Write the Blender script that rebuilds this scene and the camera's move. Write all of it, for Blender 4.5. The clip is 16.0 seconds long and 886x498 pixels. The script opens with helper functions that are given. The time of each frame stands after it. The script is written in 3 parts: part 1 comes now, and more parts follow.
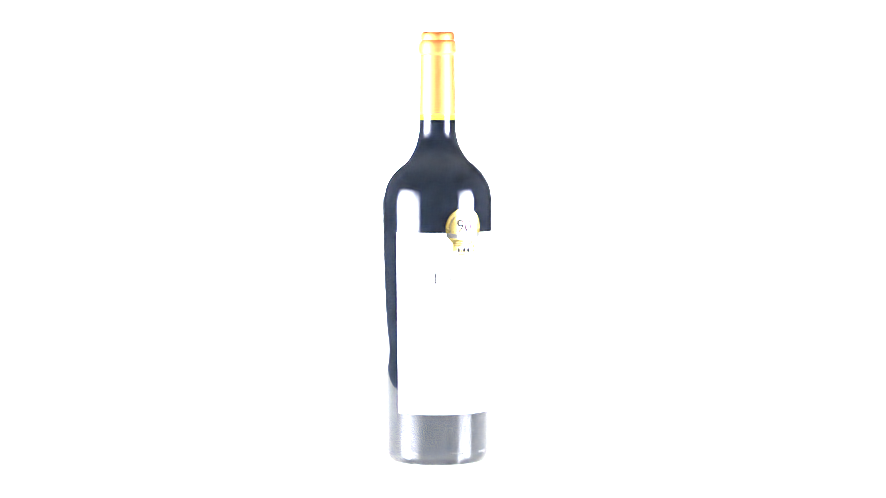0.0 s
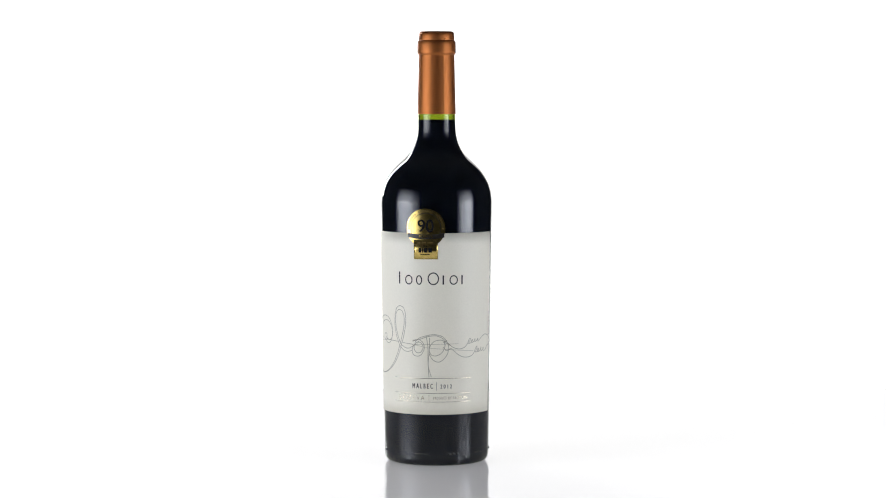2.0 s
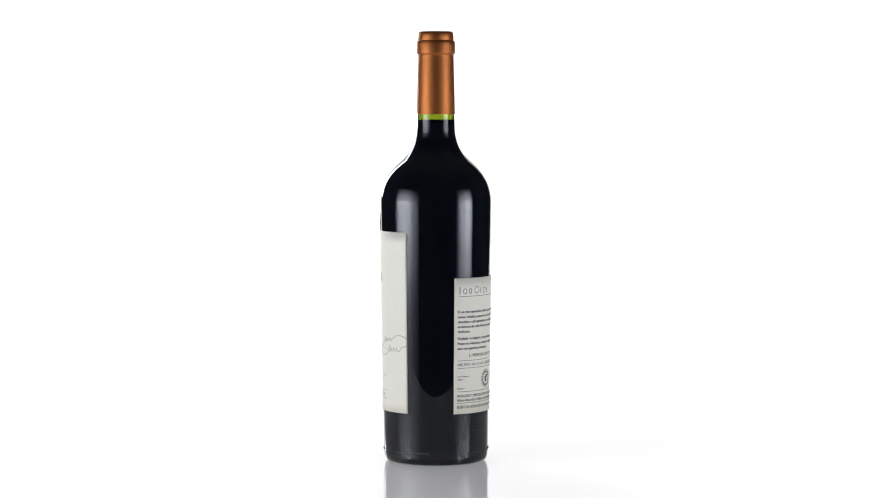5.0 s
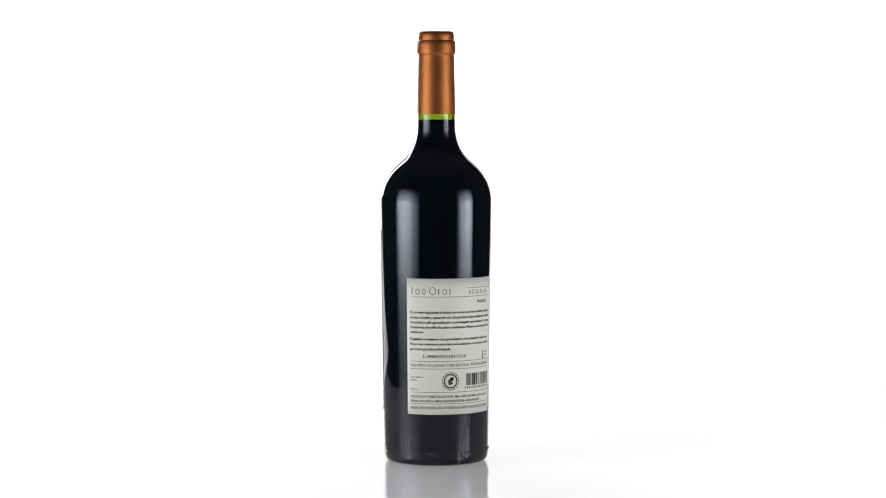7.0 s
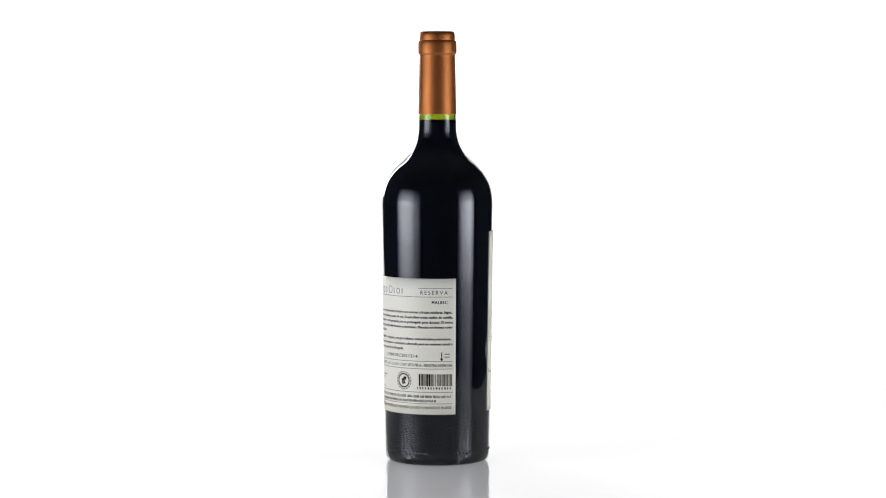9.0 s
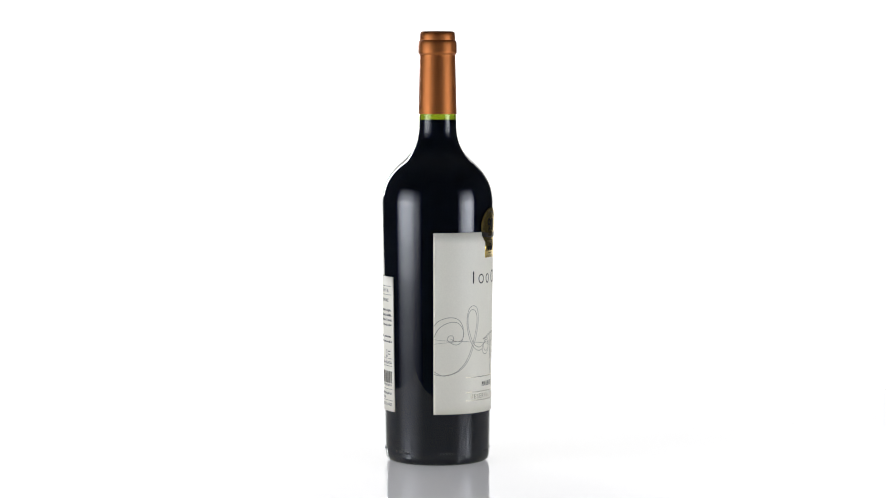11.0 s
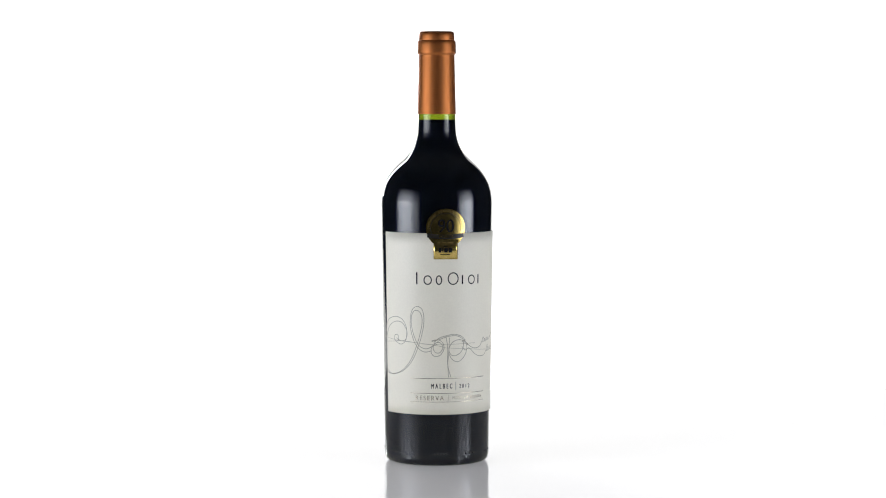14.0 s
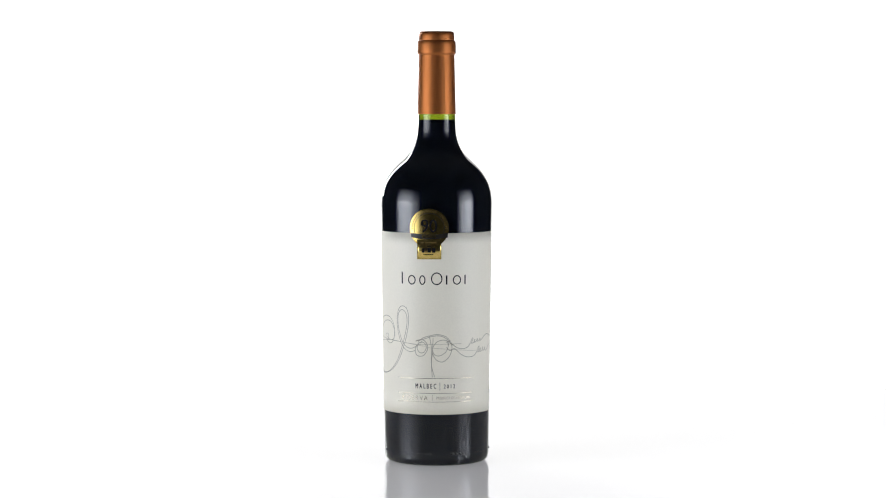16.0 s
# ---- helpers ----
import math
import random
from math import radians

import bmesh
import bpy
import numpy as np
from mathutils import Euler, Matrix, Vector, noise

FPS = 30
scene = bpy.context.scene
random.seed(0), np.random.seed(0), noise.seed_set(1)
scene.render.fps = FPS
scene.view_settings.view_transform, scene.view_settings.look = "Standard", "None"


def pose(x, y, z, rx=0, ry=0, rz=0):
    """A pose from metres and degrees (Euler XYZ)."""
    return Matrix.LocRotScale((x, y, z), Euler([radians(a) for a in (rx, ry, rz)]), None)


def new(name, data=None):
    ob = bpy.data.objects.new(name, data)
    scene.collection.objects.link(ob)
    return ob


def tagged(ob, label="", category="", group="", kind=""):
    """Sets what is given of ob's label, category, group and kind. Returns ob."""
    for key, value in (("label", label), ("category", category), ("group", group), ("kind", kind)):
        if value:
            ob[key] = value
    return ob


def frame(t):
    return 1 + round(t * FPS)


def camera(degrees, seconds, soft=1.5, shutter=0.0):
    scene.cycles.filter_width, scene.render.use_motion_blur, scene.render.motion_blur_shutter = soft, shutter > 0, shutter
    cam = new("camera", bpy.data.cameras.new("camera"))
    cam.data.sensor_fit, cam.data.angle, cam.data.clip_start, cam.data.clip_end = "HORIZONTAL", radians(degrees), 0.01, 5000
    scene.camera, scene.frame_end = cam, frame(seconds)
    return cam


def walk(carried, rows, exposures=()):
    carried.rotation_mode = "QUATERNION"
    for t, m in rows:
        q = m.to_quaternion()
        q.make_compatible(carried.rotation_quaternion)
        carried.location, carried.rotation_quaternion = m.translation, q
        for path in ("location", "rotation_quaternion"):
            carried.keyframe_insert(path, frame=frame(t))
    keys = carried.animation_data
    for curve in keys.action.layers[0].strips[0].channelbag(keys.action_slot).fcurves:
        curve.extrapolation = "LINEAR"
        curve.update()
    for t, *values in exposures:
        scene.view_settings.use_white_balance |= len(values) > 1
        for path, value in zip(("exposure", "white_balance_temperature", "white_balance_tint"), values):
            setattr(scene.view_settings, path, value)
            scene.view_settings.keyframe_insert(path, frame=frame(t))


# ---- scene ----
# ---- camera: stands still before the turning bottle ----
cam = camera(20.0, 16.0, soft=1.1)
EYE = pose(0, -1.754, 0.257, 90 - 3.55, 0, -0.155)
walk(cam, [(0, EYE), (16, EYE)],
     exposures=[(0, 4.2), (0.1, 3.5), (0.2, 2.8), (0.3, 2.0), (0.4, 1.35), (0.5, 0.85), (0.6, 0.6),
                (0.7, 0.45), (0.8, 0.3), (0.9, 0.12), (1.0, 0.0), (16, 0.0)])

# ---- light: a dark studio, a glowing sweep and two softboxes ----
world = bpy.data.worlds.new("studio_dark")
world.use_nodes = True
world.node_tree.nodes["Background"].inputs[0].default_value = (0.0, 0.0, 0.0, 1)
scene.world = world
scene.view_settings.exposure = 0.0
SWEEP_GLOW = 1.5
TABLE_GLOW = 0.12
LEFT_GLOW, RIGHT_GLOW = 10.7, 12.0


# ---- materials ----
def node_mat(name, base, rough, metal=0.0, ior=1.5, spec=0.5):
    m = bpy.data.materials.new(name)
    m.use_nodes = True
    b = m.node_tree.nodes["Principled BSDF"]
    b.inputs["Base Color"].default_value = (*base, 1)
    b.inputs["Roughness"].default_value = rough
    b.inputs["Metallic"].default_value = metal
    b.inputs["IOR"].default_value = ior
    b.inputs["Specular IOR Level"].default_value = spec
    return m, m.node_tree, b


def add_noise(tree, scale, detail=4.0, stretch=(1, 1, 1)):
    co = tree.nodes.new("ShaderNodeTexCoord")
    mp = tree.nodes.new("ShaderNodeMapping")
    mp.inputs["Scale"].default_value = stretch
    n = tree.nodes.new("ShaderNodeTexNoise")
    n.inputs["Scale"].default_value = scale
    n.inputs["Detail"].default_value = detail
    tree.links.new(co.outputs["Object"], mp.inputs[0])
    tree.links.new(mp.outputs[0], n.inputs["Vector"])
    return n.outputs["Fac"]


def ramp(tree, fac, a, b, lo=0.3, hi=0.7):
    r = tree.nodes.new("ShaderNodeValToRGB")
    r.color_ramp.elements[0].position, r.color_ramp.elements[1].position = lo, hi
    r.color_ramp.elements[0].color, r.color_ramp.elements[1].color = (*a, 1), (*b, 1)
    tree.links.new(fac, r.inputs[0])
    return r.outputs[0]


def bump(tree, bsdf, fac, strength, dist):
    n = tree.nodes.new("ShaderNodeBump")
    n.inputs["Strength"].default_value = strength
    n.inputs["Distance"].default_value = dist
    tree.links.new(fac, n.inputs["Height"])
    tree.links.new(n.outputs[0], bsdf.inputs["Normal"])


def glass_material(name, tint):
    m, t, b = node_mat(name, tint, 0.0, 0, 1.5)
    b.inputs["Transmission Weight"].default_value = 1.0
    bump(t, b, add_noise(t, 55, 1, (1, 1, 0.35)), 0.05, 0.0006)
    return m


def paper_material(name, base):
    m, t, b = node_mat(name, base, 0.48, 0, 1.5, 0.5)
    lo = tuple(c * 0.955 for c in base)
    t.links.new(ramp(t, add_noise(t, 900, 6), lo, base), b.inputs["Base Color"])
    bump(t, b, add_noise(t, 2600, 3), 0.25, 0.0001)
    return m


def foil_material(name, a, c, rough, wrinkle, scale):
    m, t, b = node_mat(name, c, rough, 1.0)
    t.links.new(ramp(t, add_noise(t, scale * 3, 5), a, c), b.inputs["Base Color"])
    bump(t, b, add_noise(t, scale, 3), wrinkle, 0.0005)
    return m


def capsule_material():
    m, t, b = node_mat("copper_foil", (0.62, 0.27, 0.095), 0.33, 0.92)
    t.links.new(ramp(t, add_noise(t, 500, 5, (1, 1, 0.15)), (0.41, 0.138, 0.037), (0.46, 0.158, 0.045)), b.inputs["Base Color"])
    r = t.nodes.new("ShaderNodeMapRange")
    r.inputs["To Min"].default_value, r.inputs["To Max"].default_value = 0.46, 0.54
    t.links.new(add_noise(t, 260, 4), r.inputs["Value"])
    t.links.new(r.outputs[0], b.inputs["Roughness"])
    bump(t, b, add_noise(t, 90, 2, (1, 1, 0.12)), 0.03, 0.0006)
    return m


def table_material():
    m, t, b = node_mat("white_acrylic", (0.88, 0.845, 0.80), 0.05, 0, 1.5)
    r = t.nodes.new("ShaderNodeMapRange")
    r.inputs["To Min"].default_value, r.inputs["To Max"].default_value = 0.03, 0.075
    t.links.new(add_noise(t, 9, 5), r.inputs["Value"])
    t.links.new(r.outputs[0], b.inputs["Roughness"])
    b.inputs["Emission Color"].default_value = (1, 1, 1, 1)      # even glow added to brighten the top; no lamp stands beneath
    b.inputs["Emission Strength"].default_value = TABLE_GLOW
    return m


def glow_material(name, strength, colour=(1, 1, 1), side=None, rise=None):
    """A lit diffuser, also the sweep's own glow; side and rise say how its light fades across and up the cloth."""
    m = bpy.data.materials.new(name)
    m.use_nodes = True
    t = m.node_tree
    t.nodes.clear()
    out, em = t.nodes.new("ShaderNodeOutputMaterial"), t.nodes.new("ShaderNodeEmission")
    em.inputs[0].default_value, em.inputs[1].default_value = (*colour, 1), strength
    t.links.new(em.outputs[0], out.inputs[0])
    if side is not None:
        co, sep = t.nodes.new("ShaderNodeTexCoord"), t.nodes.new("ShaderNodeSeparateXYZ")
        t.links.new(co.outputs["Generated"], sep.inputs[0])
        across, up = t.nodes.new("ShaderNodeValToRGB"), t.nodes.new("ShaderNodeValToRGB")
        for r, stops, out_ in ((across, side, "X"), (up, rise, "Z")):
            r.color_ramp.interpolation = "EASE"
            while len(r.color_ramp.elements) < len(stops):
                r.color_ramp.elements.new(0.5)
            for e, (p, v) in zip(r.color_ramp.elements, stops):
                e.position, e.color = p, (v, v, v, 1)
            t.links.new(sep.outputs[out_], r.inputs[0])
        one, two = t.nodes.new("ShaderNodeMath"), t.nodes.new("ShaderNodeMath")
        one.operation = two.operation = "MULTIPLY"
        t.links.new(across.outputs[0], one.inputs[0])
        t.links.new(up.outputs[0], one.inputs[1])
        t.links.new(one.outputs[0], two.inputs[0])
        two.inputs[1].default_value = strength
        t.links.new(two.outputs[0], em.inputs[1])
    return m


GLASS = glass_material("olive_green_glass", (0.40, 0.46, 0.10))
WINE, _t, _b = node_mat("red_wine", (0.014, 0.018, 0.13), 0.5, 0, 1.34, 0.0)
CORK, _t, _b = node_mat("cork", (0.32, 0.2, 0.11), 0.8)
_t.links.new(ramp(_t, add_noise(_t, 700, 5), (0.2, 0.12, 0.06), (0.38, 0.25, 0.14)), _b.inputs["Base Color"])
PAPER = paper_material("cream_paper", (0.89, 0.855, 0.71))
PAPER_BACK = paper_material("cream_paper_back", (0.89, 0.855, 0.715))
INK, _t, _b = node_mat("black_ink", (0.01, 0.01, 0.011), 0.6, 0, 1.45, 0.05)
GREY_INK, _t, _b = node_mat("grey_ink", (0.055, 0.055, 0.055), 0.6, 0, 1.45, 0.1)
LINE_INK, _t, _b = node_mat("grey_drawing_ink", (0.36, 0.345, 0.265), 0.5, 0.1)
COPPER = capsule_material()
GOLD = foil_material("gold_foil", (0.62, 0.46, 0.13), (0.76, 0.58, 0.19), 0.20, 0.08, 200)
SILVER_FOIL = foil_material("pale_gold_foil", (0.74, 0.67, 0.50), (0.88, 0.80, 0.63), 0.22, 0.15, 300)
BAND, _t, _b = node_mat("black_foil", (0.02, 0.018, 0.014), 0.3)
TABLE = table_material()
# the backdrop emits its white itself; no lamp is set on it
SWEEP = glow_material("glowing_sweep", SWEEP_GLOW)
BLACK_METAL, _t, _b = node_mat("black_metal", (0.02, 0.02, 0.02), 0.45, 0.3)
BLACK_CLOTH, _t, _b = node_mat("black_cloth", (0.012, 0.012, 0.013), 0.9)
_t.links.new(ramp(_t, add_noise(_t, 60, 5), (0.010, 0.010, 0.011), (0.018, 0.018, 0.02)), _b.inputs["Base Color"])
DARK_WALL, _t, _b = node_mat("dark_studio_paint", (0.155, 0.165, 0.185), 0.9)
_t.links.new(ramp(_t, add_noise(_t, 4, 6), (0.135, 0.145, 0.165), (0.175, 0.185, 0.205)), _b.inputs["Base Color"])


# ---- mesh helpers ----
def part(name, bm, material, parent=None, label="", smooth=True):
    me = bpy.data.meshes.new(name)
    for f in bm.faces:
        f.smooth = smooth
    bm.to_mesh(me)
    bm.free()
    me.materials.append(material)
    ob = new(name, me)
    ob.parent = parent
    if label:
        tagged(ob, label)
    return ob


def lathe(profile, seg=128, closed=False):
    """Turns (radius, height) pairs in metres round the z axis."""
    bm = bmesh.new()
    rings = []
    for r, z in profile:
        if r < 1e-6:
            rings.append([bm.verts.new((0, 0, z))])
        else:
            rings.append([bm.verts.new((r * math.cos(2 * math.pi * i / seg), r * math.sin(2 * math.pi * i / seg), z)) for i in range(seg)])
    pairs = list(zip(rings, rings[1:]))
    if closed:
        pairs.append((rings[-1], rings[0]))
    for a, b in pairs:
        for i in range(seg):
            j = (i + 1) % seg
            if len(a) == 1 and len(b) > 1:
                bm.faces.new((a[0], b[j], b[i]))
            elif len(b) == 1 and len(a) > 1:
                bm.faces.new((a[i], a[j], b[0]))
            elif len(a) > 1:
                bm.faces.new((a[i], a[j], b[j], b[i]))
    bmesh.ops.recalc_face_normals(bm, faces=bm.faces)
    return bm


def smooth_profile(points, steps=5):
    """A Catmull-Rom curve through (radius, height) pairs."""
    out = []
    for i in range(len(points) - 1):
        p0, p1, p2, p3 = (Vector(points[max(0, min(len(points) - 1, i + k))]) for k in (-1, 0, 1, 2))
        for k in range(steps):
            t = k / steps
            out.append(0.5 * (2 * p1 + (p2 - p0) * t + (2 * p0 - 5 * p1 + 4 * p2 - p3) * t * t + (3 * p1 - p0 - 3 * p2 + p3) * t ** 3))
    out.append(Vector(points[-1]))
    return [(max(0.0, p[0]), p[1]) for p in out]


def box(bm, x0, x1, y0, y1, z0, z1):
    m = Matrix.LocRotScale(((x0 + x1) / 2, (y0 + y1) / 2, (z0 + z1) / 2), None, (x1 - x0, y1 - y0, z1 - z0))
    bmesh.ops.create_cube(bm, size=1, matrix=m)
    return bm


# ---- the bottle's form, in millimetres ----
GIRTH = 38.5                                    # radius by which widths on the labels are measured


def body_radius(z):
    return 36.35 + (z - 5.3) * (38.85 - 36.35) / 175.0


def on_glass(s, z, lift, mid=0.0):
    """A place on the bottle: s mm round from mid degrees, z mm up, lift mm off the glass."""
    a = radians(mid) + s / GIRTH
    r = (body_radius(z) + lift) / 1000
    return (r * math.sin(a), -r * math.cos(a), z / 1000)


def sheet(s0, s1, z0, z1, lift, mid=0.0, thick=0.22, step=1.2):
    """A pasted sheet that follows the glass, with its cut edges."""
    bm = bmesh.new()
    n, k = max(1, int((s1 - s0) / step)), max(1, int((z1 - z0) / 8))
    grid = [[bm.verts.new(on_glass(s0 + (s1 - s0) * i / n, z0 + (z1 - z0) * j / k, lift, mid)) for i in range(n + 1)] for j in range(k + 1)]
    for j in range(k):
        for i in range(n):
            bm.faces.new((grid[j][i], grid[j][i + 1], grid[j + 1][i + 1], grid[j + 1][i]))
    if thick:
        rim = [e for e in bm.edges if e.is_boundary]
        made = bmesh.ops.extrude_edge_only(bm, edges=rim)
        for v in made["geom"]:
            if isinstance(v, bmesh.types.BMVert):
                r = math.hypot(v.co.x, v.co.y)
                v.co.x *= (r - thick / 1000) / r
                v.co.y *= (r - thick / 1000) / r
    return bm


def disc(s, z, r0, r1, lift, mid=0.0, seg=64, a0=0.0, a1=360.0, rings=6):
    """A round or ring-shaped sheet (radii r0 to r1 mm) pasted on the glass."""
    bm = bmesh.new()
    full = a1 - a0 >= 360
    rows = []
    for j in range(rings + 1):
        r = r0 + (r1 - r0) * j / rings
        rows.append([bm.verts.new(on_glass(s + r * math.sin(radians(a0 + (a1 - a0) * i / seg)), z + r * math.cos(radians(a0 + (a1 - a0) * i / seg)), lift, mid))
                     for i in range(seg if full else seg + 1)])
    for a, b in zip(rows, rows[1:]):
        for i in range(seg):
            j = (i + 1) % len(a)
            bm.faces.new((a[i], b[i], b[j], a[j]))
    bmesh.ops.remove_doubles(bm, verts=bm.verts, dist=1e-7)
    bmesh.ops.recalc_face_normals(bm, faces=bm.faces)
    return bm


def stroke(bm, points, width, lift, mid=0.0, steps=6):
    """A drawn line through (s, z) points, as a ribbon of ink."""
    line = [Vector(p) for p in smooth_profile_free(points, steps)]
    last = None
    for i, p in enumerate(line):
        t = line[min(i + 1, len(line) - 1)] - line[max(i - 1, 0)]
        if t.length < 1e-6:
            continue
        n = Vector((-t[1], t[0])).normalized() * width / 2
        pair = [bm.verts.new(on_glass(*(p + n), lift, mid)), bm.verts.new(on_glass(*(p - n), lift, mid))]
        if last:
            bm.faces.new((last[0], last[1], pair[1], pair[0]))
        last = pair
    return bm


def smooth_profile_free(points, steps):
    out = []
    for i in range(len(points) - 1):
        p0, p1, p2, p3 = (Vector(points[max(0, min(len(points) - 1, i + k))]) for k in (-1, 0, 1, 2))
        for k in range(steps):
            t = k / steps
            out.append(0.5 * (2 * p1 + (p2 - p0) * t + (2 * p0 - 5 * p1 + 4 * p2 - p3) * t * t + (3 * p1 - p0 - 3 * p2 + p3) * t ** 3))
    out.append(Vector(points[-1]))
    return out


def oval(cs, cz, rs, rz, turns=1.0, start=0.0, n=14):
    return [(cs + rs * math.cos(start + 2 * math.pi * turns * i / n), cz + rz * math.sin(start + 2 * math.pi * turns * i / n)) for i in range(n + 1)]


def type_mesh(text, spacing=1.0):
    cu = bpy.data.curves.new("type", "FONT")
    cu.body, cu.resolution_u, cu.size, cu.space_character = text, 3, 1.0, spacing
    ob = new("type", cu)
    bpy.context.view_layer.update()
    me = bpy.data.meshes.new_from_object(ob.evaluated_get(bpy.context.evaluated_depsgraph_get()))
    bpy.data.objects.remove(ob)
    bpy.data.curves.remove(cu)
    return me


CAP_HEIGHT = max(v.co.y for v in type_mesh("H").vertices)


def lettering(text, s0, s1, base, cap, lift, mid=0.0, bold=0.0, spacing=1.0):
    """Words set between s0 and s1 mm, standing on the height base, capitals cap mm high."""
    me = type_mesh(text, spacing)
    bm = bmesh.new()
    bm.from_mesh(me)
    bpy.data.meshes.remove(me)
    xs = [v.co.x for v in bm.verts]
    k = (s1 - s0) / (max(xs) - min(xs))
    x0 = min(xs)
    for v in bm.verts:
        v.co = on_glass(s0 + (v.co.x - x0) * k, base + v.co.y * cap / CAP_HEIGHT, lift, mid)
    if bold:
        more = bmesh.ops.duplicate(bm, geom=bm.verts[:] + bm.edges[:] + bm.faces[:])
        turn = Matrix.Rotation(bold / GIRTH, 3, "Z")
        for v in more["geom"]:
            if isinstance(v, bmesh.types.BMVert):
                v.co = (turn @ v.co) * 1.0004
    bmesh.ops.recalc_face_normals(bm, faces=bm.faces)
    return bm


def bars(bm, rows, lift, mid=0.0):
    """Plain bars (s0, s1, z0, z1) of ink."""
    for s0, s1, z0, z1 in rows:
        n = max(1, int((s1 - s0) / 1.5))
        low = [bm.verts.new(on_glass(s0 + (s1 - s0) * i / n, z0, lift, mid)) for i in range(n + 1)]
        top = [bm.verts.new(on_glass(s0 + (s1 - s0) * i / n, z1, lift, mid)) for i in range(n + 1)]
        for i in range(n):
            bm.faces.new((low[i], low[i + 1], top[i + 1], top[i]))
    return bm


def plain_mark(kind, s0, w, low, top, lift, mid, pen):
    """A plain upright bar or an oval ring of ink."""
    if kind == "bar":
        return bars(bmesh.new(), [(s0, s0 + w, low, top)], lift, mid)
    return stroke(bmesh.new(), oval(s0 + w / 2, (low + top) / 2, (w - pen) / 2, (top - low - pen) / 2, 1.0, 0.0, 20), pen, lift, mid, 3)


# ---- the studio ----
def build_studio():
    tagged(part("floor", box(bmesh.new(), -2.6, 2.6, -3.2, 3.0, -0.90, -0.80), DARK_WALL, smooth=False), "dark matt painted studio floor under the shooting table", "floor", kind="structure")
    tagged(part("ceiling", box(bmesh.new(), -2.6, 2.6, -3.2, 3.0, 2.40, 2.50), DARK_WALL, smooth=False), "dark painted studio ceiling in shadow", "ceiling", kind="structure")
    for name, dims in (("wall_north", (-2.6, 2.6, 3.0, 3.1)), ("wall_south", (-2.6, 2.6, -3.3, -3.2)),
                       ("wall_west", (-2.7, -2.6, -3.3, 3.1)), ("wall_east", (2.6, 2.7, -3.3, 3.1))):
        tagged(part(name, box(bmesh.new(), *dims, -0.90, 2.50), DARK_WALL, smooth=False), "dark matt painted studio wall in shadow", "wall", kind="structure")


def extruded(path, edge, spread, thick):
    """A bent sheet whose (y, z) section runs along path and that widens towards the back."""
    bm = bmesh.new()
    rows = []
    for i, p in enumerate(path):
        t = Vector(path[min(i + 1, len(path) - 1)]) - Vector(path[max(i - 1, 0)])
        n = Vector((-t[1], t[0])).normalized()
        q = Vector(p) - n * thick
        x1 = edge + spread * (1.754 + p[0])
        x0 = -x1
        rows.append([bm.verts.new(c) for c in ((x0, *p), (x1, *p), (x1, *q), (x0, *q))])
    for a, b in zip(rows, rows[1:]):
        for i in range(4):
            j = (i + 1) % 4
            bm.faces.new((a[i], a[j], b[j], b[i]))
    bm.faces.new(rows[0])
    bm.faces.new(rows[-1][::-1])
    bmesh.ops.recalc_face_normals(bm, faces=bm.faces)
    return bm


TABLE_END = 0.42


def build_table():
    table = tagged(new("shooting_table"), "glossy white acrylic shooting table with reflective top", "table")
    table.location = (0, 0, -0.80)
    top = part("tabletop", box(bmesh.new(), -0.41, 0.41, -0.36, TABLE_END, -0.006, 0.0), TABLE, table, "glossy white acrylic sheet with a faint added glow", smooth=False)
    top.location = (0, 0, 0.80)
    for x in (-0.37, 0.37):
        for y in (-0.32, TABLE_END - 0.04):
            bm = bmesh.new()
            bmesh.ops.create_cone(bm, cap_ends=True, segments=24, radius1=0.016, radius2=0.016, depth=0.794, matrix=Matrix.Translation((x, y, 0.397)))
            part("leg", bm, BLACK_METAL, table, "black metal leg")
    path = [(TABLE_END + 0.002, 0.0), (1.0, 0.0), (1.6, 0.0), (2.2, 0.0)]
    path += [(2.2 + 0.4 * math.sin(radians(a)), 0.4 - 0.4 * math.cos(radians(a))) for a in range(6, 91, 6)]
    path += [(2.6, 0.8), (2.6, 1.5)]
    tagged(part("backdrop", extruded(path, 0.06, 0.25, 0.006), SWEEP, smooth=False), "pure white curved studio sweep, its light put in as even glow", "backdrop", kind="structure")


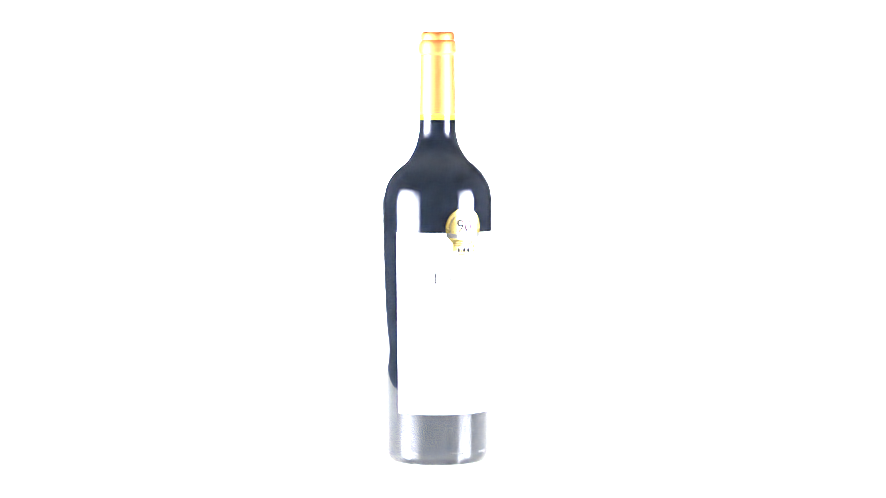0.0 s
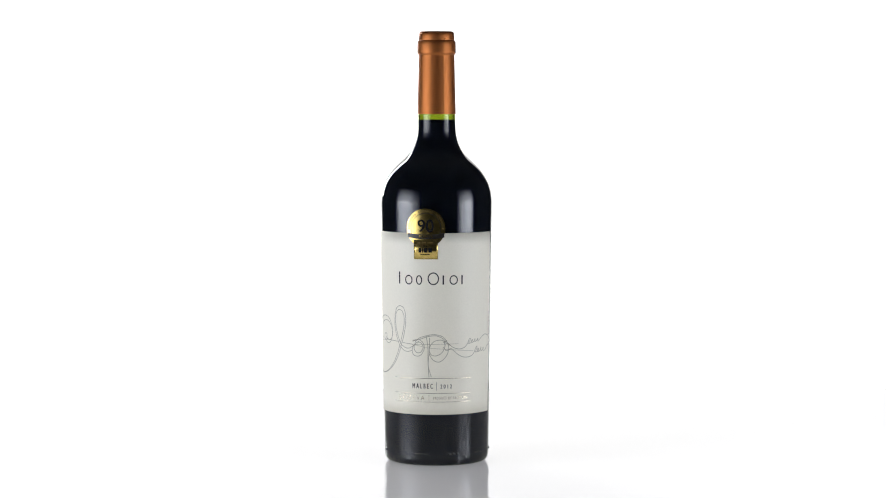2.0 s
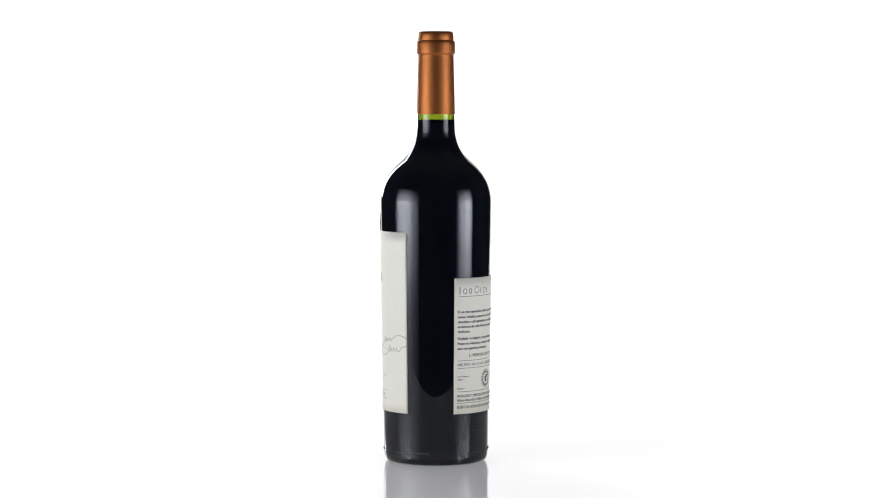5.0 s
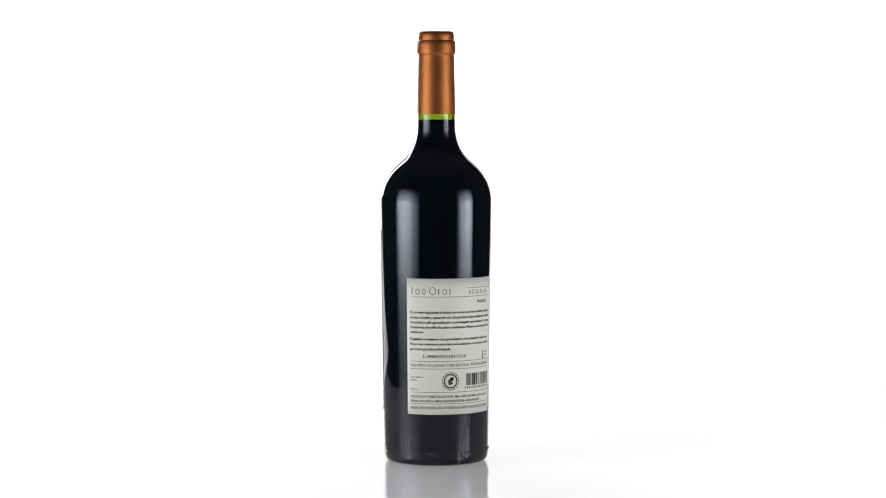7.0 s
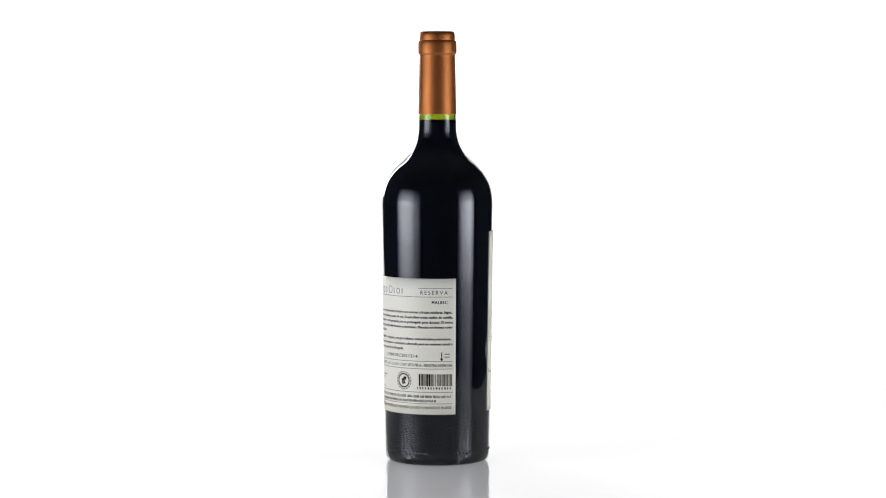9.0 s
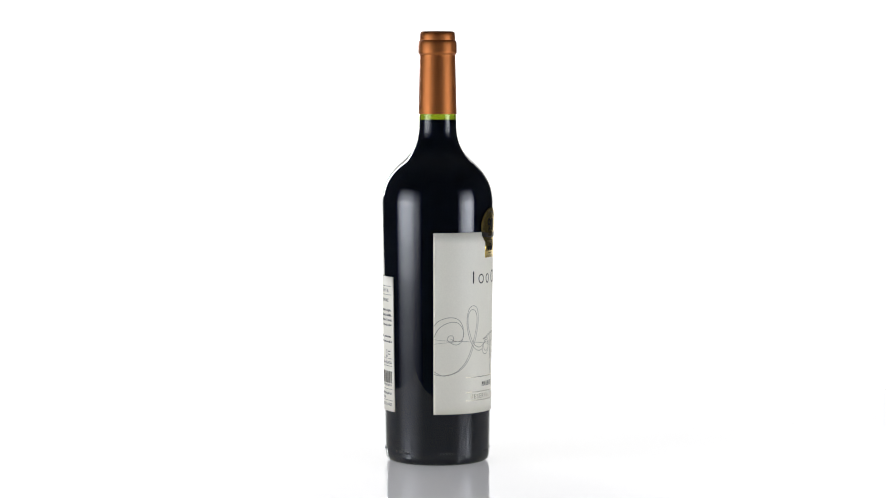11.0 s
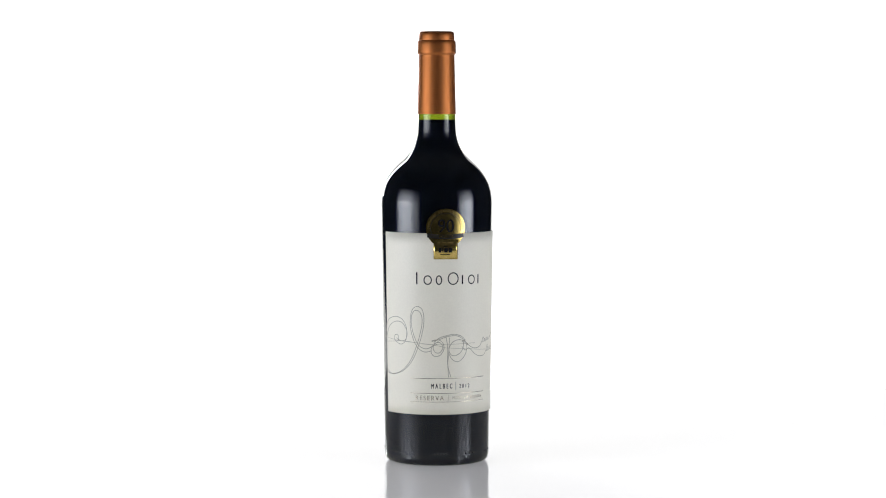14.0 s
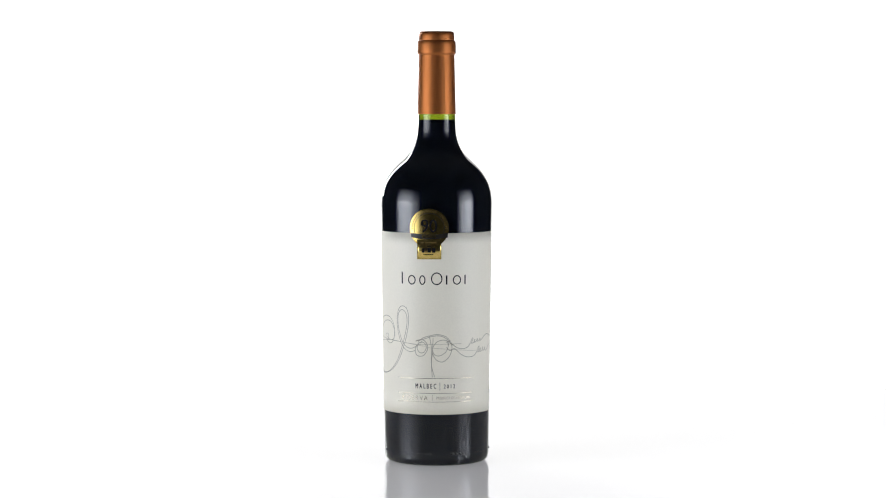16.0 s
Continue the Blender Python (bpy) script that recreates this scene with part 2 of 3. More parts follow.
def build_softbox(at, height, width, glow):
    """A lit softbox on a stand: at is the middle of its face on plan, its face turned to the bottle."""
    lamp = tagged(new("softbox"), "large black softbox with lit white front on a stand", "studio light", group="softboxes beside the table")
    x, y = at
    z0, z1 = height
    turn = math.degrees(math.atan2(-x, y))                      # face towards the middle
    lamp.matrix_basis = pose(x, y, -0.80, 0, 0, turn)
    mid, tall = (z0 + z1) / 2 + 0.80, z1 - z0
    bm = bmesh.new()
    a = [bm.verts.new((sx * width / 2, 0, mid + sz * tall / 2)) for sx, sz in ((-1, -1), (1, -1), (1, 1), (-1, 1))]
    b = [bm.verts.new((sx * min(0.09, width / 2), 0.38, mid + sz * 0.09)) for sx, sz in ((-1, -1), (1, -1), (1, 1), (-1, 1))]
    for i in range(4):
        j = (i + 1) % 4
        bm.faces.new((a[i], a[j], b[j], b[i]))
    bm.faces.new(b[::-1])
    bmesh.ops.solidify(bm, geom=bm.faces[:], thickness=0.004)
    bmesh.ops.recalc_face_normals(bm, faces=bm.faces)
    part("shell", bm, BLACK_CLOTH, lamp, "black cloth shell", smooth=False)
    bm = bmesh.new()
    box(bm, -width / 2 + 0.012, width / 2 - 0.012, 0.004, 0.008, mid - tall / 2 + 0.012, mid + tall / 2 - 0.012)
    part("diffuser", bm, glow, lamp, "glowing white cloth front", smooth=False)
    bm = bmesh.new()
    bmesh.ops.create_cone(bm, cap_ends=True, segments=24, radius1=0.075, radius2=0.075, depth=0.22, matrix=Matrix.Translation((0, 0.49, mid)) @ Matrix.Rotation(radians(90), 4, "X"))
    part("lamp_head", bm, BLACK_METAL, lamp, "black cylindrical flash head")
    bm = bmesh.new()
    bmesh.ops.create_cone(bm, cap_ends=True, segments=16, radius1=0.014, radius2=0.012, depth=mid - 0.08, matrix=Matrix.Translation((0, 0.49, (mid - 0.08) / 2)))
    part("pole", bm, BLACK_METAL, lamp, "black stand pole")
    for k in range(3):
        bm = bmesh.new()
        d = Vector((0.30 * math.sin(2.094 * k), 0.30 * math.cos(2.094 * k), -0.22))
        m = Matrix.Translation(Vector((0, 0.49, 0.23)) + d / 2) @ d.to_track_quat("Z", "Y").to_matrix().to_4x4()
        bmesh.ops.create_cone(bm, cap_ends=True, segments=12, radius1=0.009, radius2=0.009, depth=d.length, matrix=m)
        part("leg", bm, BLACK_METAL, lamp, "black stand leg")


RISE = [(0.0, 0.03), (0.21, 0.11), (0.29, 0.17), (0.33, 0.25), (0.38, 0.50), (0.45, 0.85), (0.52, 1.0), (0.59, 0.85), (0.67, 0.52),
        (0.75, 0.38), (0.83, 0.22), (0.92, 0.08), (1.0, 0.0)]
build_studio()
build_table()
build_softbox((-0.505, -0.27), (-0.14, 0.46), 0.68, glow_material("left_diffuser", LEFT_GLOW, (0.905, 0.945, 1.08), [(0.0, 0.0), (0.22, 0.3), (0.45, 0.9), (0.62, 1.0), (0.78, 0.7), (0.92, 0.2), (1.0, 0.0)], RISE))
build_softbox((0.505, -0.28), (-0.14, 0.46), 0.43, glow_material("right_diffuser", RIGHT_GLOW, (0.905, 0.945, 1.08), [(0.0, 0.05), (0.12, 0.55), (0.30, 1.0), (0.60, 0.70), (1.0, 0.04)], RISE))

build_softbox((-0.725, 1.32), (0.20, 1.50), 0.11, glow_material("strip_diffuser", 22.0, (0.97, 0.99, 1.0)))


# ---- the bottle ----
def outer_profile():
    neck = [(11.6, 296), (11.8, 284), (12.0, 272), (12.5, 256), (13.05, 243), (13.3, 232), (13.8, 227.5), (14.9, 223), (16.4, 219.3), (18.8, 215.4),
            (22.4, 211.6), (26.6, 207.8), (30.3, 203.9), (33.2, 200.0), (35.5, 196.0), (37.1, 192.0), (38.1, 188.0), (38.65, 184.2), (38.85, 180.2)]
    body = [(body_radius(z), z) for z in (170, 140, 100, 60, 30, 12, 7)]
    foot = [(36.25, 5.0), (35.9, 3.0), (35.0, 1.2), (33.6, 0.25), (32.0, 0.0), (29.5, 0.6), (25, 5), (18, 11), (9, 15), (0, 16)]
    return smooth_profile([(r / 1000, z / 1000) for r, z in neck + body + foot], 5)


def inner_profile(wall, low, high):
    pts = [(10.3, 296), (10.3, 252), (11.75, 245), (11.95, 238), (12.1, 232), (12.8, 226), (14.6, 220), (17.6, 215.0), (21.3, 211), (25.5, 207.2), (29.2, 203.2), (32.0, 199.3),
           (34.2, 195.3), (35.8, 191.5), (36.9, 187.5), (37.45, 183.8)]
    pts += [(body_radius(z) - 1.3, z) for z in (178, 140, 100, 60, 30, 14)]
    pts += [(34.6, 8.5), (33.0, 6.2), (29, 6.0), (24, 10), (17, 15), (9, 18.6), (0, 19.5)]
    out = smooth_profile([(r / 1000, z / 1000) for r, z in pts], 4)
    out = [(max(0, r - wall / 1000), z + (wall / 1000 if z < 0.03 else 0)) for r, z in out]
    return [p for p in out if low / 1000 <= p[1] <= high / 1000]


def build_body(bottle):
    outer, inner = outer_profile(), inner_profile(0, 0, 300)
    glass = part("glass_body", lathe(outer + inner[::-1], 128, True), GLASS, bottle, "dark green glass body with high shoulders")
    fill = [(max(0.0, r - 0.0007), z + (0.0007 if z < 0.02 else 0.0)) for r, z in outer if z <= 0.2378]
    part("wine", lathe([(0, 0.2382), (0.0122, 0.2382)] + fill, 96), WINE, bottle, "very dark red wine up to the neck")
    part("cork", lathe([(0, 0.2445), (0.0098, 0.2445), (0.0100, 0.2455), (0.0100, 0.2945), (0, 0.2945)], 48), CORK, bottle, "natural cork")
    return glass


def build_base_marks(glass):
    """Moulded dots and short bars in the glass just above the foot."""
    groups = [(-5.0, 5, 2.2, 0.55), (30.0, 3, 3.1, 1.0), (64.0, 5, 2.2, 0.6), (101.0, 4, 2.4, 0.7), (158.0, 4, 2.2, 0.6), (201.0, 4, 2.7, 1.0), (249.0, 5, 2.8, 1.0), (300.0, 5, 2.2, 0.6)]
    for mid, n, gap, size in groups:
        bm = bmesh.new()
        for i in range(n):
            s = (i - (n - 1) / 2) * gap
            place = Vector(on_glass(s, 8.6, 0.0, mid))
            m = Matrix.Translation(place) @ Matrix.Rotation(radians(mid) + s / GIRTH, 4, "Z") @ Matrix.Diagonal((size / 1000, 0.0006, size * 0.9 / 1000, 1))
            bmesh.ops.create_uvsphere(bm, u_segments=12, v_segments=8, radius=1, matrix=m)
        part("moulded_mark", bm, GLASS_MARK, glass, "raised dots moulded in the glass")


GLASS_MARK, _t, _b = node_mat("moulded_glass", (0.03, 0.032, 0.036), 0.3, 0, 1.6)


def build_capsule(bottle):
    pts = [(0, 299.6), (6, 299.7), (10.6, 299.6), (11.6, 299.2), (12.05, 298.3), (12.25, 296.5), (12.35, 293.6), (12.2, 293.3), (12.9, 292.95), (13.2, 292.3), (13.35, 290),
           (13.4, 286), (13.35, 284.6), (13.05, 283.9), (12.5, 283.4), (12.35, 282.8), (12.4, 281.5), (12.55, 275), (12.95, 258), (13.3, 243.4), (13.34, 242.5), (13.33, 242.2), (13.15, 242.1), (13.12, 246)]
    cap = part("capsule", lathe([(r / 1000, z / 1000) for r, z in pts], 128), COPPER, bottle, "satin copper foil capsule with rolled lip")
    bm = bmesh.new()
    rows = []
    for k in range(13):
        z = 282.5 - 40.2 * k / 12
        r = 12.4 + 0.95 * k / 12
        rows.append([bm.verts.new(((r + h) / 1000 * math.sin(radians(a)), -(r + h) / 1000 * math.cos(radians(a)), z / 1000)) for a, h in ((30.0, -0.02), (33.0, 0.06), (36.0, 0.07), (39.0, -0.02))])
    for p, q in zip(rows, rows[1:]):
        for i in range(3):
            bm.faces.new((p[i], p[i + 1], q[i + 1], q[i]))
    bmesh.ops.recalc_face_normals(bm, faces=bm.faces)
    part("seam", bm, COPPER, cap, "folded upright seam of the foil", smooth=False)
    for a, z in ((38, 294.3), (46, 295.2), (-140, 294.6), (-128, 295.0)):
        bm = bmesh.new()
        d = radians(a)
        bmesh.ops.create_uvsphere(bm, u_segments=12, v_segments=8, radius=1,
                                  matrix=Matrix.Translation((0.01228 * math.sin(d), -0.01228 * math.cos(d), z / 1000)) @ Matrix.Rotation(d, 4, "Z") @ Matrix.Diagonal((0.0008, 0.00035, 0.0004, 1)))
        part("dent", bm, COPPER, cap, "small crimped dent in the foil")


def build_front_label(bottle):
    label = part("front_label", sheet(-49.3, 55.8, 36.0, 161.1, 0.60, 0.0, 0.55), PAPER, bottle, "cream paper front label with grey line drawing")
    up = 0.67
    # the maker's name as plain blocks
    for kind, s0, w, low, top in (("bar", -20.3, 1.0, 125.9, 134.2), ("ring", -15.0, 5.8, 125.6, 132.2), ("ring", -6.6, 4.4, 125.6, 132.2), ("ring", 1.6, 7.8, 125.5, 134.2),
                                  ("bar", 11.8, 1.0, 125.8, 132.2), ("ring", 16.6, 6.0, 125.6, 132.2), ("bar", 25.2, 1.0, 125.8, 132.2)):
        part("name_mark", plain_mark(kind, s0, w, low, top, up, 0.0, 0.75), INK, label, "plain dark shape in place of a letter")
    # drawing in thin looping lines
    curl_a = [(-49.2, 96.9), (-45.4, 100.8), (-38.5, 102.9), (-32.4, 101.8), (-28.8, 97.7), (-27.8, 92.5), (-28.9, 86.6), (-32.5, 84.1), (-36.3, 85.0), (-39.5, 87.4), (-38.6, 90.1), (-35.8, 90.2), (-35.2, 87.0), (-37.1, 85.9)]
    curl_b = [(-49.2, 89.0), (-45.5, 95.5), (-39.3, 99.2), (-33.1, 99.5), (-29.5, 96.7), (-27.5, 91.9), (-29.0, 87.3), (-33.2, 86.4), (-37.3, 88.2)]
    loop_a = [(-48.9, 65.8), (-45.1, 63.5), (-40.6, 62.8), (-32.7, 65.0), (-26.9, 69.1), (-22.8, 74.4), (-19.5, 81.6), (-16.8, 89.5), (-15.1, 97.3), (-14.9, 103.7), (-16.2, 108.7), (-19.4, 110.6), (-22.7, 109.1), (-24.6, 104.3), (-24.9, 97.1), (-23.4, 90.0), (-20.8, 84.2), (-17.5, 80.6), (-13.6, 79.3), (-9.6, 80.3)]
    loop_b = [(-49.2, 64.1), (-44.2, 62.9), (-35.7, 64.2), (-29.0, 68.4), (-24.2, 74.4), (-20.4, 82.9), (-17.7, 91.4), (-16.2, 98.6), (-16.4, 104.0), (-18.5, 107.4), (-21.6, 107.6), (-23.8, 104.3), (-24.1, 98.5), (-22.7, 92.0), (-19.5, 84.9), (-15.5, 81.9), (-11.6, 81.9), (-8.3, 84.0)]
    bowl_a = [(-7.7, 86.0), (-4.7, 88.7), (0.4, 90.5), (6.3, 91.4), (11.9, 89.9), (15.1, 86.1), (16.2, 81.5), (14.2, 76.1), (9.6, 72.5), (5.0, 74.1), (2.5, 78.4)]
    bowl_b = [(-9.4, 86.6), (-3.9, 88.1), (1.7, 90.0), (7.6, 90.5), (12.4, 88.4), (14.6, 85.5), (17.3, 83.8)]
    bowl_c = [(13.8, 83.9), (13.0, 86.8), (9.5, 87.6), (5.4, 86.1), (2.7, 81.9), (3.7, 77.8), (7.2, 76.7), (11.5, 79.0), (13.5, 83.1), (13.2, 86.5), (15.1, 87.3)]
    ring_a = [(-9.4, 87.1), (-4.7, 87.8), (-1.5, 85.3), (-1.0, 81.1), (-3.6, 77.1), (-7.5, 76.5), (-9.7, 79.0), (-9.1, 83.0), (-5.5, 84.9)]
    ring_b = [(-8.0, 85.3), (-3.9, 86.0), (-1.7, 82.9), (-3.4, 79.2), (-6.4, 78.9), (-8.3, 81.4), (-7.7, 84.6), (-4.7, 86.7)]
    stem_a = [(0.4, 90.2), (1.7, 83.0), (1.7, 72.6), (2.4, 61.9)]
    stem_b = [(3.0, 89.2), (2.5, 79.1), (1.9, 70.0), (4.0, 62.2)]
    tail_a = [(12.1, 85.9), (14.0, 86.8), (16.4, 84.9), (19.7, 82.3), (24.2, 81.2), (28.2, 82.3), (30.6, 84.9), (31.9, 87.6), (33.0, 88.1), (32.4, 86.1), (31.4, 84.7), (33.8, 85.2), (35.1, 87.0), (34.0, 86.7), (34.3, 85.2), (36.2, 85.9), (37.3, 87.7), (37.3, 85.6), (39.3, 86.6), (40.2, 87.8), (40.2, 85.7), (42.2, 87.0), (46.2, 89.4), (49.1, 90.0), (53.0, 89.0), (55.7, 87.5)]
    tail_b = [(12.3, 82.8), (14.7, 80.3), (17.7, 81.6), (20.3, 79.8), (23.6, 77.1), (28.2, 75.4), (33.3, 75.8), (36.3, 78.1), (37.9, 81.1), (39.3, 82.4), (38.8, 80.1), (37.7, 78.3), (39.9, 78.7), (41.4, 80.5), (39.9, 80.3), (40.5, 78.4), (42.6, 79.4), (43.8, 81.4), (43.8, 78.8), (45.7, 79.5), (46.6, 81.3), (46.9, 78.6), (49.6, 79.5), (51.6, 81.7), (55.4, 82.6)]
    thread_a = [(-49.2, 87.9), (-34.0, 86.4), (-20.1, 85.5), (-4.3, 83.5), (0.4, 82.3), (16.2, 81.1), (27.9, 80.0), (35.6, 79.5)]
    thread_b = [(-49.2, 84.8), (-31.0, 86.3), (-20.1, 85.5), (-8.3, 84.5), (0.4, 84.5), (13.5, 84.8), (23.3, 84.9)]
    bm = bmesh.new()
    for line in (curl_a, curl_b, loop_a, loop_b, bowl_a, bowl_b, bowl_c, ring_a, ring_b, stem_a, stem_b, tail_a, tail_b):
        stroke(bm, line, 0.40, up)
    for line in (thread_a, thread_b):
        stroke(bm, line, 0.20, up, 0.0, 12)
    part("line_drawing", bm, LINE_INK, label, "thin grey looping line drawing")
    for z in (60.8, 50.5, 44.6):
        part("rule", bars(bmesh.new(), [(-25.3, 33.2, z, z + 0.38)], up), SILVER_FOIL, label, "thin shiny foil rule")
    part("divider", bars(bmesh.new(), [(7.6, 7.85, 52.8, 58.5)], up), GREY_INK, label)
    part("lettering", lettering("MALBEC", -9.8, 5.0, 54.1, 3.3, up, 0, 0.18, 1.75), INK, label, "dark printed capitals")
    part("lettering", lettering("2012", 10.4, 18.5, 54.2, 2.7, up, 0, 0.12, 1.55), INK, label, "dark printed year")
    part("lettering", lettering("RESERVA", -21.1, -0.9, 46.0, 3.1, up, 0, 0.05, 1.35), SILVER_FOIL, label, "shiny foil capitals")
    part("lettering", lettering("PRODUCT OF ARGENTINA", 5.4, 30.8, 46.6, 1.9, up, 0, 0.1, 1.3), SILVER_FOIL, label, "shiny foil capitals")
    part("divider", bars(bmesh.new(), [(2.2, 2.45, 45.7, 49.9)], up), SILVER_FOIL, label)


def build_medal(bottle):
    """The gold award sticker: a round seal with a tab below."""
    c, z, r, up = 0.3, 164.5, 13.4, 0.80
    bm = disc(c, z, 0, r, up, rings=8)
    tab = sheet(c - 8.3, c + 8.3, 143.2, 156.5, up + 0.004, 0, 0.2, 1.2)
    me = bpy.data.meshes.new("tab")
    tab.to_mesh(me)
    tab.free()
    bm.from_mesh(me)
    bpy.data.meshes.remove(me)
    medal = part("award_sticker", bm, GOLD, bottle, "shiny gold foil award sticker with a tab")
    part("band", bars_arc(c, z, up + 0.05), BAND, medal, "black band across the seal")
    part("ring_line", disc(c, z, 10.1, 10.5, up + 0.05, rings=1, a0=-112, a1=112), BAND, medal)
    part("lettering", lettering("90", -5.2, 5.6, 161.7, 8.7, up + 0.09, 0, 0.25), INK, medal, "large black numerals")
    part("lettering", lettering("POINTS", -4.2, 4.8, 158.0, 1.8, up + 0.12, 0, 0.2), GOLD, medal, "small gold capitals")
    bm = bmesh.new()
    for i in range(-12, 13):
        if i in (-4, 4):
            continue
        a = radians(i * 7.6)
        s, h = c + 11.8 * math.sin(a), z + 11.8 * math.cos(a)
        d, w = Vector((math.cos(a), -math.sin(a))) * 0.42, Vector((math.sin(a), math.cos(a))) * 0.72
        p = Vector((s, h))
        bm.faces.new([bm.verts.new(on_glass(*q, up + 0.06)) for q in (p - d - w, p + d - w, p + d + w, p - d + w)])
    part("ring_marks", bm, DARK_GOLD, medal, "small dark bars round the rim")
    part("tab_marks", bars(bmesh.new(), [(-4.6, -2.7, 147.8, 150.9), (-2.1, -1.4, 147.8, 150.9), (-0.8, 1.6, 147.8, 150.9), (2.2, 4.6, 147.8, 150.9), (-3.6, 3.2, 146.3, 146.8), (-1.2, 1.4, 152.0, 152.6)], up + 0.07), INK, medal, "small black bars on the tab")
    part("tab_marks", bars(bmesh.new(), [(-5.4, -3.4, 154.0, 155.2), (-2.4, 0.6, 154.0, 155.2), (1.4, 5.4, 154.0, 155.2)], up + 0.07), DARK_GOLD, medal, "dull embossed bars")
    part("tab_rule", bars(bmesh.new(), [(c - 8.2, c + 8.2, 153.0, 153.3)], up + 0.05), DARK_GOLD, medal, "fine embossed line across the tab")


DARK_GOLD, _t, _b = node_mat("dark_gold", (0.16, 0.11, 0.03), 0.4, 0.6)


def bars_arc(c, z, lift):
    """The band that sags across the seal from edge to edge."""
    bm = bmesh.new()
    rows = []
    for i in range(25):
        s = c - 12.6 + 25.2 * i / 24
        sag = 1.2 * (1 - ((s - c) / 12.6) ** 2)
        rows.append((bm.verts.new(on_glass(s, z - 3.2 - sag, lift)), bm.verts.new(on_glass(s, z - 6.3 - sag, lift))))
    for a, b in zip(rows, rows[1:]):
        bm.faces.new((a[0], a[1], b[1], b[0]))
    return bm


def build_back_label(bottle):
    mid, up = 186.1, 0.67
    label = part("back_label", sheet(-35.0, 34.8, 36.0, 129.8, 0.60, mid, 0.55), PAPER_BACK, bottle, "cream paper back label with small print")
    for kind, s0, w, top in (("bar", -31.2, 0.55, 124.0), ("ring", -28.4, 3.2, 122.8), ("ring", -23.6, 2.5, 122.8), ("ring", -18.6, 4.6, 124.0), ("bar", -12.4, 0.55, 122.8),
                             ("ring", -9.6, 3.3, 122.8), ("bar", -4.6, 0.55, 122.8)):
        part("name_mark", plain_mark(kind, s0, w, 118.8, top, up, mid, 0.42), GREY_INK, label, "plain dark shape in place of a letter")
    for s0, s1, z in ((-31.4, 32.4, 117.1), (8.5, 32.2, 123.0), (-32.4, 32.6, 72.7), (-32.4, 32.6, 67.5), (-32.4, 32.6, 51.3), (-32.4, 32.6, 43.4)):
        part("rule", bars(bmesh.new(), [(s0, s1, z, z + 0.26)], up, mid), GREY_INK, label)
    part("lettering", lettering("RESERVA", 10.1, 28.9, 118.8, 2.8, up, mid, 0.0, 1.45), GREY_INK, label)
    part("lettering", lettering("MALBEC", 18.0, 28.6, 112.4, 2.1, up, mid, 0.22, 1.3), INK, label)
    rows = [("Es un vino especiado al inicio con aromas a frutas maduras, higos,", -32.5, 32.0, 105.8),
            ("moras, ciruelas y pasas de uva. Se perciben notas sutiles de vainilla,", -32.5, 32.4, 102.3),
            ("chocolate y caf\u00e9 aportadas por su prolongado paso durante 12 meses", -32.5, 32.5, 98.9),
            ("en barricas de roble franc\u00e9s y americano. Muestra un intenso color", -32.5, 32.3, 95.5),
            ("viol\u00e1ceo.", -32.5, -22.5, 92.2),
            ("El paladar es elegante, con gran balance, concentraci\u00f3n y estructura.", -32.5, 31.4, 87.4),
            ("Posee una robustez y estructura adecuada para su consumo actual o", -32.5, 32.4, 83.9),
            ("para una guarda prolongada.", -32.5, -3.6, 80.5)]
    for words, s0, s1, z in rows:
        part("lettering", lettering(words, s0, s1, z, 1.75, up, mid, 0.21), INK, label)
    part("lettering", lettering("L-MBRVRC2011214", -22.9, 7.5, 75.2, 2.1, up, mid, 0.15, 1.2), INK, label, "stamped black lot code")
    part("lettering", lettering("VINO TINTO - ALC. 14,5 % V/V - CONT. NETO 750 ml. - INDUSTRIA ARGENTINA", -32.5, 32.2, 69.1, 1.9, up, mid, 0.05), GREY_INK, label)
    part("lettering", lettering("BEBER CON MODERACI\u00d3N. PROHIBIDA SU VENTA A MENORES DE 18 A\u00d1OS.", -32.5, 32.0, 39.8, 1.9, up, mid, 0.05), GREY_INK, label)
    # producer, address and code numbers as plain bars
    part("lettering", lettering("PRODUCIDO Y EMBOTELLADO POR", -32.5, -1.6, 47.5, 1.8, up, mid, 0.1), GREY_INK, label)
    for z, s0, s1, tall in ((47.6, -0.4, 32.0, 1.7), (44.6, -32.5, 21.0, 1.7), (61.4, -32.2, -22.2, 0.9), (59.3, -32.2, -27.2, 0.9), (53.1, -32.5, -26.4, 0.9)):
        bm, s = bmesh.new(), s0
        rnd = random.Random(int(z * 10))
        while s < s1 - 0.6:
            for _ in range(rnd.randint(3, 9)):
                w = rnd.uniform(0.20, 0.55)
                bars(bm, [(s, min(s + w, s1), z, z + tall * rnd.choice((0.75, 1.0, 1.0)))], up, mid)
                s += w + 0.26
                if s > s1 - 0.4:
                    break
            s += 0.5
        part("print_bars", bm, GREY_INK, label, "line of small print as bars")
    # storage temperature mark
    bm = bars(bmesh.new(), [(24.5, 25.1, 74.6, 79.0), (26.8, 30.4, 77.6, 78.1), (26.8, 30.4, 75.6, 76.1)], up, mid)
    part("thermometer_mark", bm, INK, label)
    part("thermometer_bulb", disc(24.8, 74.2, 0, 0.85, up + 0.02, mid, 16, rings=1), INK, label)
    # round seal
    bm = bmesh.new()
